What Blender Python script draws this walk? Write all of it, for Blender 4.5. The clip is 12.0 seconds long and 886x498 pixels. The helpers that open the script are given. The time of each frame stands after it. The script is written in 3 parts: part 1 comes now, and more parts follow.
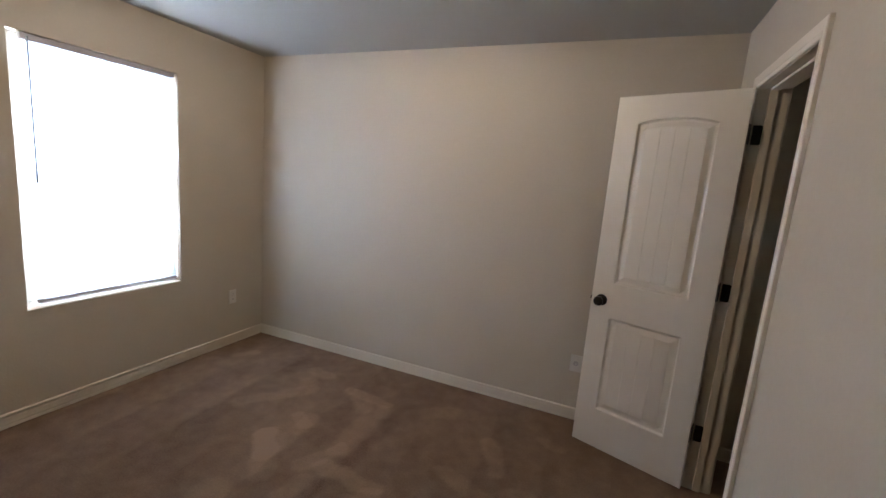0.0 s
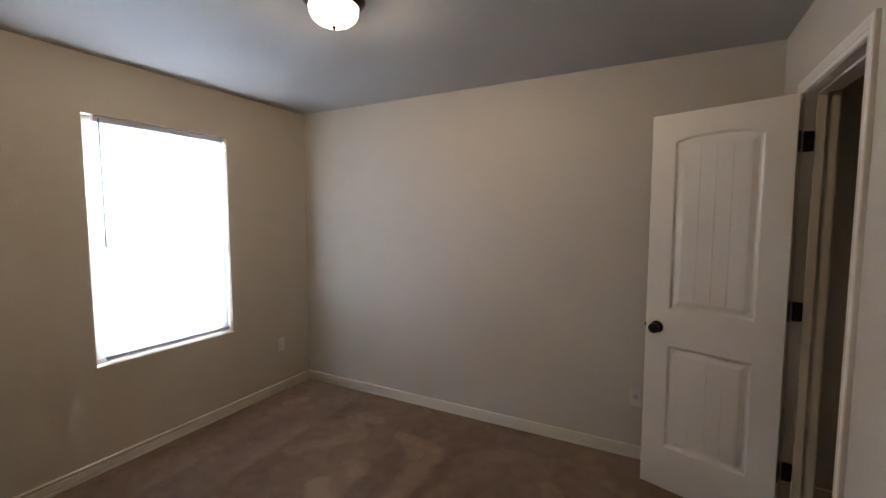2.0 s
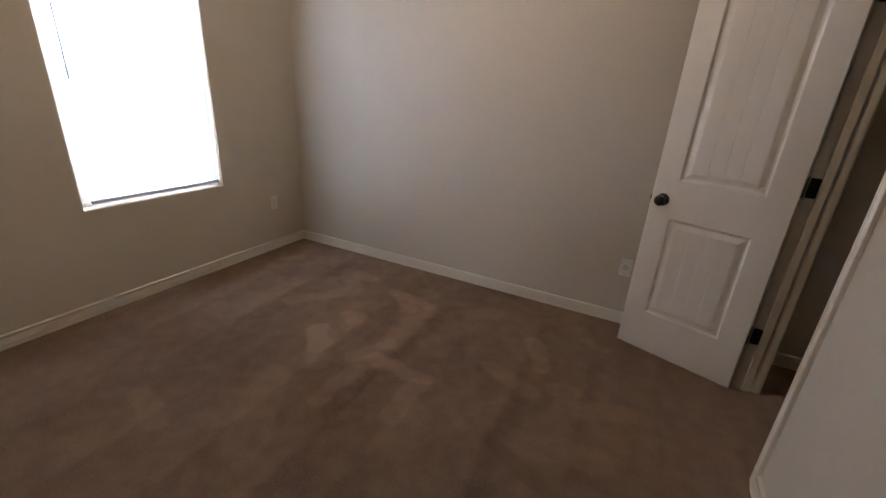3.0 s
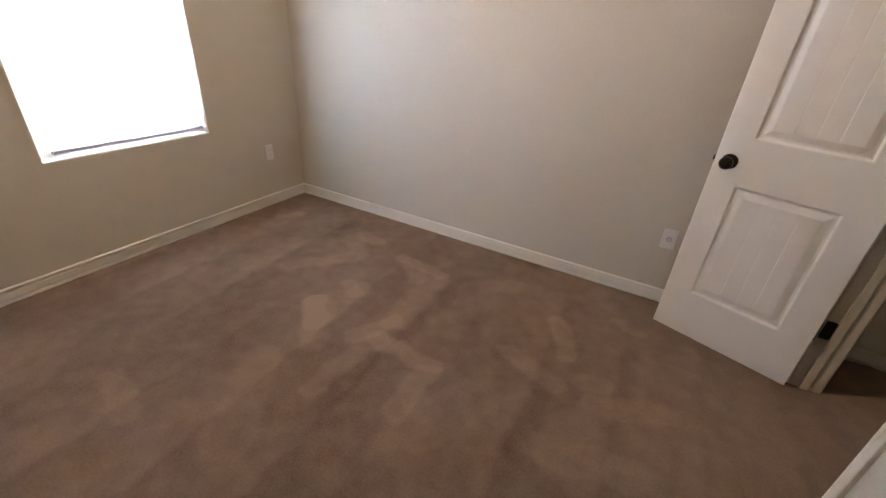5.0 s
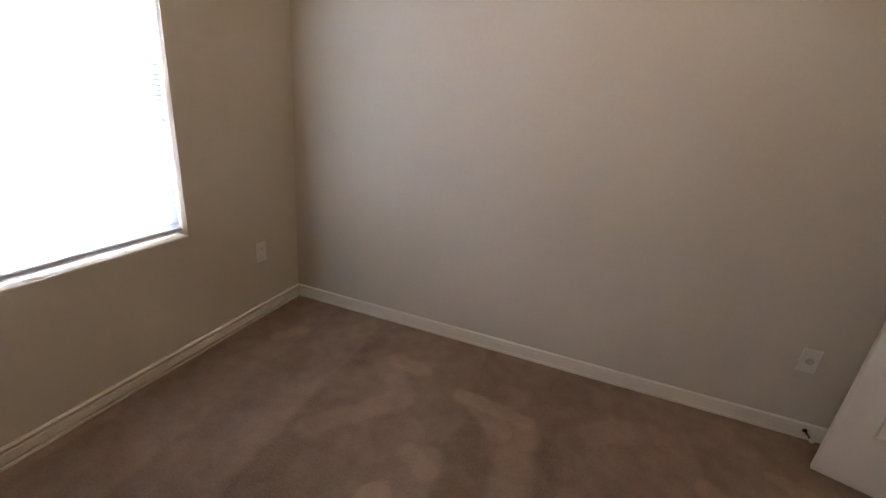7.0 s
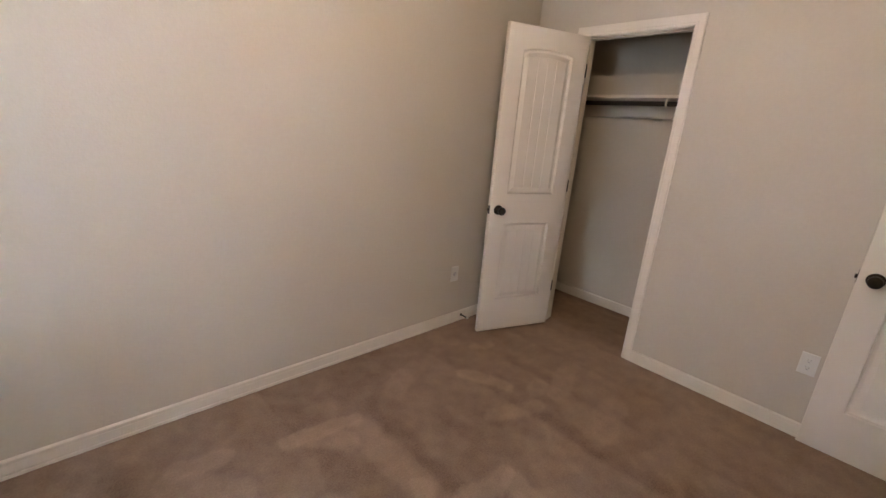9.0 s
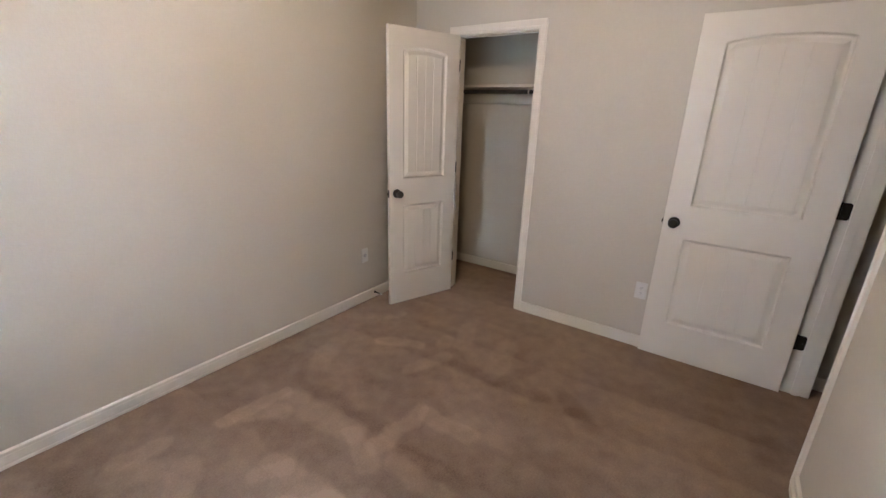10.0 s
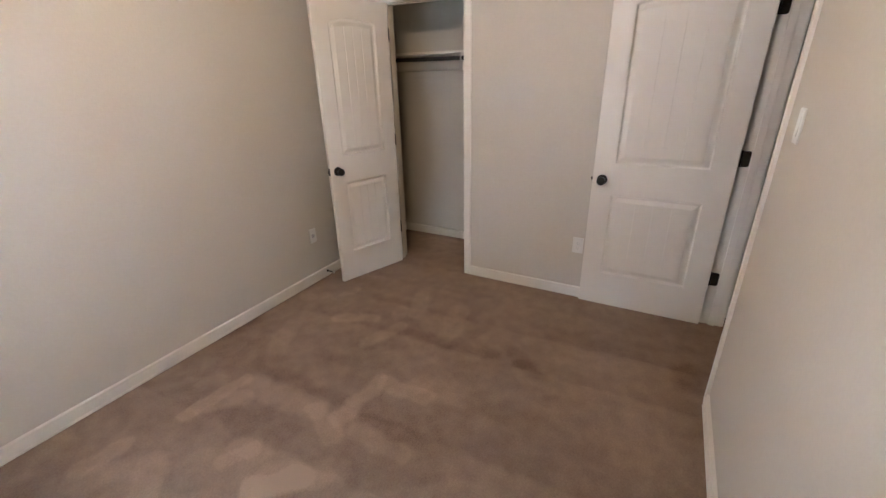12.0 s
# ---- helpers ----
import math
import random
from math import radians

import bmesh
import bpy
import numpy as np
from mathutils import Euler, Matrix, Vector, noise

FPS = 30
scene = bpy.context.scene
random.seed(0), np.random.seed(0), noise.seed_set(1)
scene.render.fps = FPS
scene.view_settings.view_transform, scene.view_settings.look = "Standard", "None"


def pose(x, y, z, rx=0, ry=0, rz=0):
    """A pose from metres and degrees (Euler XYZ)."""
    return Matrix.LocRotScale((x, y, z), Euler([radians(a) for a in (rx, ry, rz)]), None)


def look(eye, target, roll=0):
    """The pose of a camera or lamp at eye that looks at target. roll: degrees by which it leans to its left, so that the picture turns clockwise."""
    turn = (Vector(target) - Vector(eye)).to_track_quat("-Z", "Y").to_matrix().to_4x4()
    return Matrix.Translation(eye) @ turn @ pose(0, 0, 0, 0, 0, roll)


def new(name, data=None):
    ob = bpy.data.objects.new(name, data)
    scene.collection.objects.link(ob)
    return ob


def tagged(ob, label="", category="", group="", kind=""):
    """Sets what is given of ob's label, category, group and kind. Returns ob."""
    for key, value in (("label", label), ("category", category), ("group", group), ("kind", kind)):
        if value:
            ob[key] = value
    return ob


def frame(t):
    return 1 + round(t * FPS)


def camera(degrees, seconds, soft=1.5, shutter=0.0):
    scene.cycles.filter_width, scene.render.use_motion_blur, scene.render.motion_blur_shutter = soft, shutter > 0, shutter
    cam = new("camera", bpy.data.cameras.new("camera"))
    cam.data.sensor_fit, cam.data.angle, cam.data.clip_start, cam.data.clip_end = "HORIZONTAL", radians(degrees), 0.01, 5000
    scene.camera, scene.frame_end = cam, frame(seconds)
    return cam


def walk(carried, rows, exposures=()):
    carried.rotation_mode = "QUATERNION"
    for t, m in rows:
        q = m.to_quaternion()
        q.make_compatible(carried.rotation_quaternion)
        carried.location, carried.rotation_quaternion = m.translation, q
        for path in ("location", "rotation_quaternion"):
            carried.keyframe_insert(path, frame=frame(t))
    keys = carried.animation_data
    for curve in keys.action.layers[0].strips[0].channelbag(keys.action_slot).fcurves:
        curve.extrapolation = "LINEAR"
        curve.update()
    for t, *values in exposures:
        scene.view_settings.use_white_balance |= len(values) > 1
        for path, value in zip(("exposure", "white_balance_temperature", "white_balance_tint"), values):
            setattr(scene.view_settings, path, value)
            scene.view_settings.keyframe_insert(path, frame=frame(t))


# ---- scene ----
cam = camera(93.7, 12.0)
PATH = [
    (0, (2.901, -2.788, 1.51), (2.153, -0.961, 1.191), 4.7),
    (0.5, (2.919, -2.78, 1.541), (2.1, -0.962, 1.384), 1.3),
    (1, (2.932, -2.788, 1.564), (2.086, -0.976, 1.549), -0.5),
    (1.5, (2.932, -2.79, 1.56), (2.069, -0.986, 1.587), -0.7),
    (2, (2.886, -2.783, 1.511), (1.958, -1.018, 1.355), -0.0),
    (2.5, (2.835, -2.747, 1.456), (1.928, -1.019, 1.023), 3.0),
    (3, (2.797, -2.741, 1.394), (1.985, -1.062, 0.674), 3.6),
    (3.2, (2.801, -2.741, 1.362), (2.017, -1.079, 0.572), 3.3),
    (4.8, (2.67, -2.535, 1.353), (1.881, -0.959, 0.409), 4.5),
    (5, (2.625, -2.432, 1.356), (1.826, -0.866, 0.403), 4.3),
    (5.5, (2.437, -2.281, 1.34), (1.668, -0.678, 0.425), 4.9),
    (6, (2.172, -2.191, 1.339), (1.449, -0.535, 0.483), 4.6),
    (6.5, (1.897, -2.083, 1.356), (1.163, -0.438, 0.485), 3.8),
    (6.7, (1.829, -2.096, 1.343), (1.134, -0.402, 0.54), 4.6),
    (8.3, (1.003, -1.994, 1.403), (1.476, -0.116, 0.905), 4.4),
    (8.5, (0.901, -1.99, 1.403), (1.69, -0.229, 0.88), 4.6),
    (9, (0.736, -2.019, 1.428), (2.054, -0.627, 0.857), 4.5),
    (9.5, (0.636, -2.166, 1.446), (2.155, -1.019, 0.831), 2.4),
    (10, (0.539, -2.296, 1.495), (2.108, -1.223, 0.873), 1.9),
    (10.5, (0.458, -2.371, 1.548), (2.132, -1.487, 0.901), 0.7),
    (11, (0.444, -2.405, 1.56), (2.166, -1.584, 0.961), 1.5),
    (11.5, (0.488, -2.398, 1.556), (2.179, -1.593, 0.854), 1.2),
    (12, (0.538, -2.406, 1.565), (2.157, -1.527, 0.787), -1.4),
]
EXPOSURE = [
    (0, 0.05, 6450, 8), (0.5, -0.15, 6600, 10), (1, -0.28, 6750, 10), (2, -0.3, 6700, 9), (3, -0.1, 6700, 11), (4.8, 0.78, 6550, 10), (5, 0.78, 6550, 10), (5.5, 0.33, 6600, 11), (6, -0.05, 6600, 9),
    (6.5, -0.08, 6700, 10), (8.3, -0.05, 7650, 19), (8.7, 0.15, 7600, 18), (9, 0.52, 7250, 13), (9.5, 0.70, 6750, 9), (10.5, 0.68, 6450, 8), (12, 0.70, 6650, 10),
]
walk(cam, [(t, look(eye, target, roll)) for t, eye, target, roll in PATH], EXPOSURE)

# ---- light ----
world = bpy.data.worlds.new("world")
scene.world = world
world.use_nodes = True
wt = world.node_tree
sky = wt.nodes.new("ShaderNodeTexSky")
sky.sky_type, sky.sun_disc = "NISHITA", False
sky.sun_elevation, sky.sun_rotation = radians(48), radians(100)
wt.nodes["Background"].inputs[1].default_value = 0.12
wt.links.new(sky.outputs[0], wt.nodes["Background"].inputs[0])

sun = new("sun", bpy.data.lights.new("sun", "SUN"))
sun.data.energy, sun.data.angle, sun.data.color = 3.0, radians(0.5), (1.0, 0.95, 0.88)
sun.matrix_world = look((8, 1.5, 9), (0, 0, 0))

WIN_POWER, LAMP_POWER = 212.0, 32.0
day = new("window_daylight", bpy.data.lights.new("window_daylight", "AREA"))
day.data.shape, day.data.size, day.data.size_y = "RECTANGLE", 0.86, 1.45
day.data.energy, day.data.color = WIN_POWER, (0.80, 0.86, 1.0)
day.matrix_world = look((-0.142, -1.195, 1.358), (0.5, -1.195, 1.358))

bulb = new("ceiling_bulb", bpy.data.lights.new("ceiling_bulb", "POINT"))
bulb.data.energy, bulb.data.color, bulb.data.shadow_soft_size = LAMP_POWER, (1.0, 0.80, 0.60), 0.03
bulb.location = (1.632, -1.385, 2.380)

# ---- materials ----
def material(name, base, rough=0.6, metal=0.0, var=0.0, scale=6.0, fine=0.0, fine_scale=150.0, bump=0.0, bump_scale=120.0, dist=0.002, warm=None):
    """Plain paint, metal or plastic with two scales of variation and relief."""
    m = bpy.data.materials.new(name)
    m.use_nodes = True
    nt = m.node_tree
    b = nt.nodes["Principled BSDF"]
    b.inputs["Base Color"].default_value = (*base, 1)
    b.inputs["Roughness"].default_value = rough
    b.inputs["Metallic"].default_value = metal
    co = nt.nodes.new("ShaderNodeTexCoord")
    def tex(s, detail=3.0):
        n = nt.nodes.new("ShaderNodeTexNoise")
        n.inputs["Scale"].default_value, n.inputs["Detail"].default_value = s, detail
        nt.links.new(co.outputs["Object"], n.inputs["Vector"])
        return n
    if var or fine:
        n1, n2 = tex(scale), tex(fine_scale, 2.0)
        mix = nt.nodes.new("ShaderNodeMix")
        mix.data_type = "RGBA"
        lo = tuple(c * (1 - var) for c in base)
        hi = tuple(min(1, c * (1 + var)) for c in (warm or base))
        mix.inputs["A"].default_value, mix.inputs["B"].default_value = (*lo, 1), (*hi, 1)
        nt.links.new(n1.outputs["Fac"], mix.inputs["Factor"])
        mul = nt.nodes.new("ShaderNodeMix")
        mul.data_type, mul.blend_type = "RGBA", "MULTIPLY"
        mul.inputs["Factor"].default_value = 1.0
        ramp = nt.nodes.new("ShaderNodeMapRange")
        ramp.inputs["From Min"].default_value, ramp.inputs["From Max"].default_value = 0.3, 0.7
        ramp.inputs["To Min"].default_value, ramp.inputs["To Max"].default_value = 1 - fine, 1.0
        nt.links.new(n2.outputs["Fac"], ramp.inputs["Value"])
        nt.links.new(mix.outputs["Result"], mul.inputs["A"])
        nt.links.new(ramp.outputs["Result"], mul.inputs["B"])
        nt.links.new(mul.outputs["Result"], b.inputs["Base Color"])
        rr = nt.nodes.new("ShaderNodeMapRange")
        rr.inputs["To Min"].default_value, rr.inputs["To Max"].default_value = rough - 0.06, min(1, rough + 0.06)
        nt.links.new(n1.outputs["Fac"], rr.inputs["Value"])
        nt.links.new(rr.outputs["Result"], b.inputs["Roughness"])
    if bump:
        n3 = tex(bump_scale, 4.0)
        bp = nt.nodes.new("ShaderNodeBump")
        bp.inputs["Strength"].default_value, bp.inputs["Distance"].default_value = bump, dist
        nt.links.new(n3.outputs["Fac"], bp.inputs["Height"])
        nt.links.new(bp.outputs["Normal"], b.inputs["Normal"])
    return m


def orange_peel(name, base, strength=0.35):
    """Rolled paint over sprayed orange-peel texture."""
    m = material(name, base, rough=0.62, var=0.035, scale=1.6, fine=0.03, fine_scale=60.0)
    nt = m.node_tree
    b = nt.nodes["Principled BSDF"]
    co = next(n for n in nt.nodes if n.type == "TEX_COORD")
    v = nt.nodes.new("ShaderNodeTexVoronoi")
    v.feature, v.inputs["Scale"].default_value = "SMOOTH_F1", 130.0
    n = nt.nodes.new("ShaderNodeTexNoise")
    n.inputs["Scale"].default_value, n.inputs["Detail"].default_value = 70.0, 4.0
    add = nt.nodes.new("ShaderNodeMath")
    bp = nt.nodes.new("ShaderNodeBump")
    bp.inputs["Strength"].default_value, bp.inputs["Distance"].default_value = strength, 0.0012
    nt.links.new(co.outputs["Object"], v.inputs["Vector"])
    nt.links.new(co.outputs["Object"], n.inputs["Vector"])
    nt.links.new(v.outputs["Distance"], add.inputs[0])
    nt.links.new(n.outputs["Fac"], add.inputs[1])
    nt.links.new(add.outputs[0], bp.inputs["Height"])
    nt.links.new(bp.outputs["Normal"], b.inputs["Normal"])
    return m


WALL = orange_peel("greige_wall_paint", (0.508, 0.450, 0.368))
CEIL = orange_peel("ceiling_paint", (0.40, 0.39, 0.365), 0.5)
TRIM = material("trim_paint", (0.68, 0.615, 0.53), rough=0.38, var=0.03, scale=3.0, fine=0.02, bump=0.08, bump_scale=60.0, dist=0.001)
BRONZE = material("oil_rubbed_bronze", (0.022, 0.016, 0.013), rough=0.34, metal=0.8, var=0.25, scale=30.0)
PLASTIC = material("white_plastic", (0.62, 0.595, 0.55), rough=0.32, var=0.02, scale=20.0)
DARK = material("dark_slot", (0.02, 0.02, 0.02), rough=0.7)
RUBBER = material("black_cable_jacket", (0.012, 0.012, 0.012), rough=0.5)
STEEL = material("brushed_steel", (0.55, 0.54, 0.52), rough=0.3, metal=1.0)
VINYL = material("white_vinyl", (0.78, 0.78, 0.76), rough=0.35, var=0.02, scale=8.0)
# Blind rails: purple-grey base with their backlit shade put into the colour.
RAIL = material("backlit_blind_rail", (0.42, 0.41, 0.45), rough=0.4, var=0.02, scale=8.0)
GROUND = material("pale_concrete_ground", (0.36, 0.34, 0.31), rough=0.9, var=0.15, scale=0.8, fine=0.2, fine_scale=20.0, bump=0.3, bump_scale=40.0)
ROD = material("worn_bronze_rod", (0.055, 0.042, 0.034), rough=0.5, metal=0.4, var=0.2, scale=12.0)


def slat_material():
    m = bpy.data.materials.new("thin_blind_slat")
    m.use_nodes = True
    nt = m.node_tree
    nt.nodes.remove(nt.nodes["Principled BSDF"])
    d, t, x = nt.nodes.new("ShaderNodeBsdfDiffuse"), nt.nodes.new("ShaderNodeBsdfTranslucent"), nt.nodes.new("ShaderNodeMixShader")
    d.inputs["Color"].default_value, t.inputs["Color"].default_value = (0.80, 0.80, 0.80, 1), (0.74, 0.80, 0.86, 1)
    x.inputs["Fac"].default_value = 0.62
    nt.links.new(d.outputs[0], x.inputs[1])
    nt.links.new(t.outputs[0], x.inputs[2])
    nt.links.new(x.outputs[0], nt.nodes["Material Output"].inputs["Surface"])
    return m


def emitter(name, color, strength):
    m = bpy.data.materials.new(name)
    m.use_nodes = True
    b = m.node_tree.nodes["Principled BSDF"]
    b.inputs["Base Color"].default_value = (0.8, 0.76, 0.7, 1)
    b.inputs["Emission Color"].default_value = (*color, 1)
    b.inputs["Emission Strength"].default_value = strength
    return m


def glass_material():
    m = bpy.data.materials.new("window_glass")
    m.use_nodes = True
    b = m.node_tree.nodes["Principled BSDF"]
    b.inputs["Base Color"].default_value = (0.95, 0.98, 0.97, 1)
    b.inputs["Roughness"].default_value, b.inputs["IOR"].default_value = 0.01, 1.45
    b.inputs["Transmission Weight"].default_value = 1.0
    return m


def carpet_material():
    """Cut pile: nap direction from the mesh, tufts from noise."""
    m = bpy.data.materials.new("brown_cut_pile_carpet")
    m.use_nodes = True
    nt = m.node_tree
    b = nt.nodes["Principled BSDF"]
    b.inputs["Roughness"].default_value = 0.95
    b.inputs["Specular IOR Level"].default_value = 0.1
    b.inputs["Diffuse Roughness"].default_value = 1.0
    co = nt.nodes.new("ShaderNodeTexCoord")
    at = nt.nodes.new("ShaderNodeAttribute")
    at.attribute_name = "nap"
    def noise_tex(s, detail):
        n = nt.nodes.new("ShaderNodeTexNoise")
        n.inputs["Scale"].default_value, n.inputs["Detail"].default_value = s, detail
        nt.links.new(co.outputs["Object"], n.inputs["Vector"])
        return n
    tuft, clump, soft = noise_tex(520.0, 2.0), noise_tex(110.0, 4.0), noise_tex(14.0, 5.0)
    def math_node(op, a, c):
        n = nt.nodes.new("ShaderNodeMath")
        n.operation = op
        for k, v in ((0, a), (1, c)):
            if isinstance(v, (int, float)):
                n.inputs[k].default_value = v
            else:
                nt.links.new(v, n.inputs[k])
        return n.outputs[0]
    fac = math_node("ADD", at.outputs["Fac"], math_node("MULTIPLY", math_node("SUBTRACT", soft.outputs["Fac"], 0.5), 0.45))
    fac = math_node("ADD", fac, math_node("MULTIPLY", math_node("SUBTRACT", clump.outputs["Fac"], 0.5), 0.55))
    fac = math_node("ADD", fac, math_node("MULTIPLY", math_node("SUBTRACT", tuft.outputs["Fac"], 0.5), 0.5))
    ramp = nt.nodes.new("ShaderNodeValToRGB")
    ramp.color_ramp.elements[0].color = (0.120, 0.073, 0.049, 1)
    ramp.color_ramp.elements[1].color = (0.326, 0.226, 0.158, 1)
    ramp.color_ramp.elements[0].position, ramp.color_ramp.elements[1].position = 0.0, 1.0
    nt.links.new(fac, ramp.inputs["Fac"])
    nt.links.new(ramp.outputs["Color"], b.inputs["Base Color"])
    bp = nt.nodes.new("ShaderNodeBump")
    bp.inputs["Strength"].default_value, bp.inputs["Distance"].default_value = 0.6, 0.006
    h = math_node("ADD", math_node("MULTIPLY", clump.outputs["Fac"], 0.7), math_node("MULTIPLY", tuft.outputs["Fac"], 0.5))
    nt.links.new(h, bp.inputs["Height"])
    nt.links.new(bp.outputs["Normal"], b.inputs["Normal"])
    return m


SLAT, GLASS, CARPET = slat_material(), glass_material(), carpet_material()
BOWL = emitter("frosted_glass_bowl", (1.0, 0.80, 0.60), 5.0)

# ---- mesh helpers ----
def part(name, bm, mat, parent=None, label="", category="", group="", kind="", smooth=False, at=None):
    me = bpy.data.meshes.new(name)
    bmesh.ops.recalc_face_normals(bm, faces=bm.faces[:])
    if smooth:
        for f in bm.faces:
            f.smooth = True
    bm.to_mesh(me)
    bm.free()
    me.materials.append(mat)
    ob = new(name, me)
    if parent:
        ob.parent = parent
    if at:
        ob.matrix_basis = at
    return tagged(ob, label, category, group, kind)


def empty(name, at, label="", category="", group="", kind=""):
    ob = new(name)
    ob.empty_display_size = 0.1
    ob.matrix_basis = at
    return tagged(ob, label, category, group, kind)


def add_box(bm, x0, x1, y0, y1, z0, z1, bevel=0.0):
    v = [bm.verts.new(p) for p in ((x0, y0, z0), (x1, y0, z0), (x1, y1, z0), (x0, y1, z0), (x0, y0, z1), (x1, y0, z1), (x1, y1, z1), (x0, y1, z1))]
    f = [bm.faces.new([v[i] for i in q]) for q in ((0, 3, 2, 1), (4, 5, 6, 7), (0, 1, 5, 4), (1, 2, 6, 5), (2, 3, 7, 6), (3, 0, 4, 7))]
    if bevel:
        es = {e for q in f for e in q.edges}
        bmesh.ops.bevel(bm, geom=list(es), offset=bevel, segments=2, affect="EDGES", profile=0.7)


def box(*dims, bevel=0.0):
    bm = bmesh.new()
    add_box(bm, *dims, bevel=bevel)
    return bm


def add_turned(bm, prof, n=24, m=Matrix.Identity(4)):
    """A turned shape round z; prof: rows of (radius, z)."""
    rings = []
    for r, z in prof:
        if r < 1e-6:
            rings.append([bm.verts.new(m @ Vector((0, 0, z)))])
        else:
            rings.append([bm.verts.new(m @ Vector((r * math.cos(2 * math.pi * i / n), r * math.sin(2 * math.pi * i / n), z))) for i in range(n)])
    for a, c in zip(rings, rings[1:]):
        for i in range(n):
            j = (i + 1) % n
            if len(a) == 1 and len(c) > 1:
                bm.faces.new((a[0], c[i], c[j]))
            elif len(c) == 1 and len(a) > 1:
                bm.faces.new((a[i], a[j], c[0]))
            elif len(a) > 1:
                bm.faces.new((a[i], a[j], c[j], c[i]))


def turned(prof, n=24, m=Matrix.Identity(4)):
    bm = bmesh.new()
    add_turned(bm, prof, n, m)
    return bm


def slab(us, vs, t0, t1, axis, holes=()):
    """A wall on a grid of cells, with cells left out as openings. axis: the one the thickness runs along; u: the other level one, v: z
    (for axis z: u = x, v = y)."""
    bm = bmesh.new()
    def p(u, v, t):
        return {"x": (t, u, v), "y": (u, t, v), "z": (u, v, t)}[axis]
    vert = {}
    def g(i, j, k):
        if (i, j, k) not in vert:
            vert[i, j, k] = bm.verts.new(p(us[i], vs[j], (t0, t1)[k]))
        return vert[i, j, k]
    cells = {(i, j) for i in range(len(us) - 1) for j in range(len(vs) - 1)} - set(holes)
    for i, j in cells:
        for k in (0, 1):
            bm.faces.new((g(i, j, k), g(i + 1, j, k), g(i + 1, j + 1, k), g(i, j + 1, k)))
        for (di, dj), (a, c) in {(-1, 0): ((0, 0), (0, 1)), (1, 0): ((1, 0), (1, 1)), (0, -1): ((0, 0), (1, 0)), (0, 1): ((0, 1), (1, 1))}.items():
            if (i + di, j + dj) not in cells:
                bm.faces.new((g(i + a[0], j + a[1], 0), g(i + c[0], j + c[1], 0), g(i + c[0], j + c[1], 1), g(i + a[0], j + a[1], 1)))
    return bm


def swept(prof, stations):
    """A profile carried through stations; a station turns a profile point into a place."""
    bm = bmesh.new()
    rows = [[bm.verts.new(s(*q)) for q in prof] for s in stations]
    n = len(prof)
    for a, c in zip(rows, rows[1:]):
        for i in range(n):
            bm.faces.new((a[i], a[(i + 1) % n], c[(i + 1) % n], c[i]))
    bm.faces.new(rows[0])
    bm.faces.new(rows[-1][::-1])
    return bm


# ---- the room ----
XE, YS, H, T = 3.423, -2.785, 2.42, 0.115      # east wall, south wall, ceiling, wall thickness
WY0, WY1, WZ0, WZ1 = -1.632, -0.757, 0.624, 2.092   # window opening
CY0, CY1, DH = -1.056, -0.380, 2.062            # closet opening in the framing
EX0, EX1 = 2.611, 3.423                       # entry opening in the framing
CXB, CYS = 4.14, -2.62                       # closet back and far end
HYS, HXE = -4.05, 3.56                        # hall's far wall and east end

part("wall_north", slab([-0.16, CXB + T], [-0.06, H + 0.1], 0.0, T, "y"), WALL, label="greige painted drywall with light texture", kind="structure")
part("wall_west", slab([YS - T, WY0, WY1, 0.0], [-0.06, WZ0, WZ1, H + 0.1], -0.16, 0.0, "x", [(1, 1)]), WALL, label="greige painted drywall with a window opening", kind="structure")
part("wall_east", slab([YS, CY0, CY1, 0.0], [-0.06, DH, H + 0.1], XE, XE + T, "x", [(1, 0)]), WALL, label="greige painted drywall with a closet doorway", kind="structure")
part("wall_south", slab([0.0, EX0, EX1, XE + T], [-0.06, DH, H + 0.1], YS - T, YS, "y", [(1, 0)]), WALL, label="greige painted drywall with the entry doorway", kind="structure")
part("wall_closet_back", slab([CYS - T, 0.0], [-0.06, H + 0.1], CXB, CXB + T, "x"), WALL, kind="structure")
part("wall_closet_end", slab([XE + T, CXB], [-0.06, H + 0.1], CYS - T, CYS, "y"), WALL, kind="structure")
part("wall_hall_far", slab([1.9, HXE], [-0.06, H + 0.1], HYS - T, HYS, "y"), WALL, kind="structure")
part("wall_hall_west", slab([HYS, YS - T], [-0.06, H + 0.1], 1.9 - T, 1.9, "x"), WALL, kind="structure")
part("wall_hall_east", slab([HYS, YS], [-0.06, H + 0.1], HXE, HXE + T, "x"), WALL, kind="structure")
part("wall_hall_north", slab([XE + T, HXE], [-0.06, H + 0.1], YS - T, YS, "y"), WALL, kind="structure")
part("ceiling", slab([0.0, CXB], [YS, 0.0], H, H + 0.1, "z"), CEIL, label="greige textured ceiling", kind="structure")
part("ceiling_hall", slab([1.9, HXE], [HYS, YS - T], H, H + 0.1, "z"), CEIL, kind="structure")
part("ground", slab([-200.0, -0.17], [-200.0, 200.0], -0.45, -0.35, "z"), GROUND, label="pale sunlit concrete outside", kind="structure")

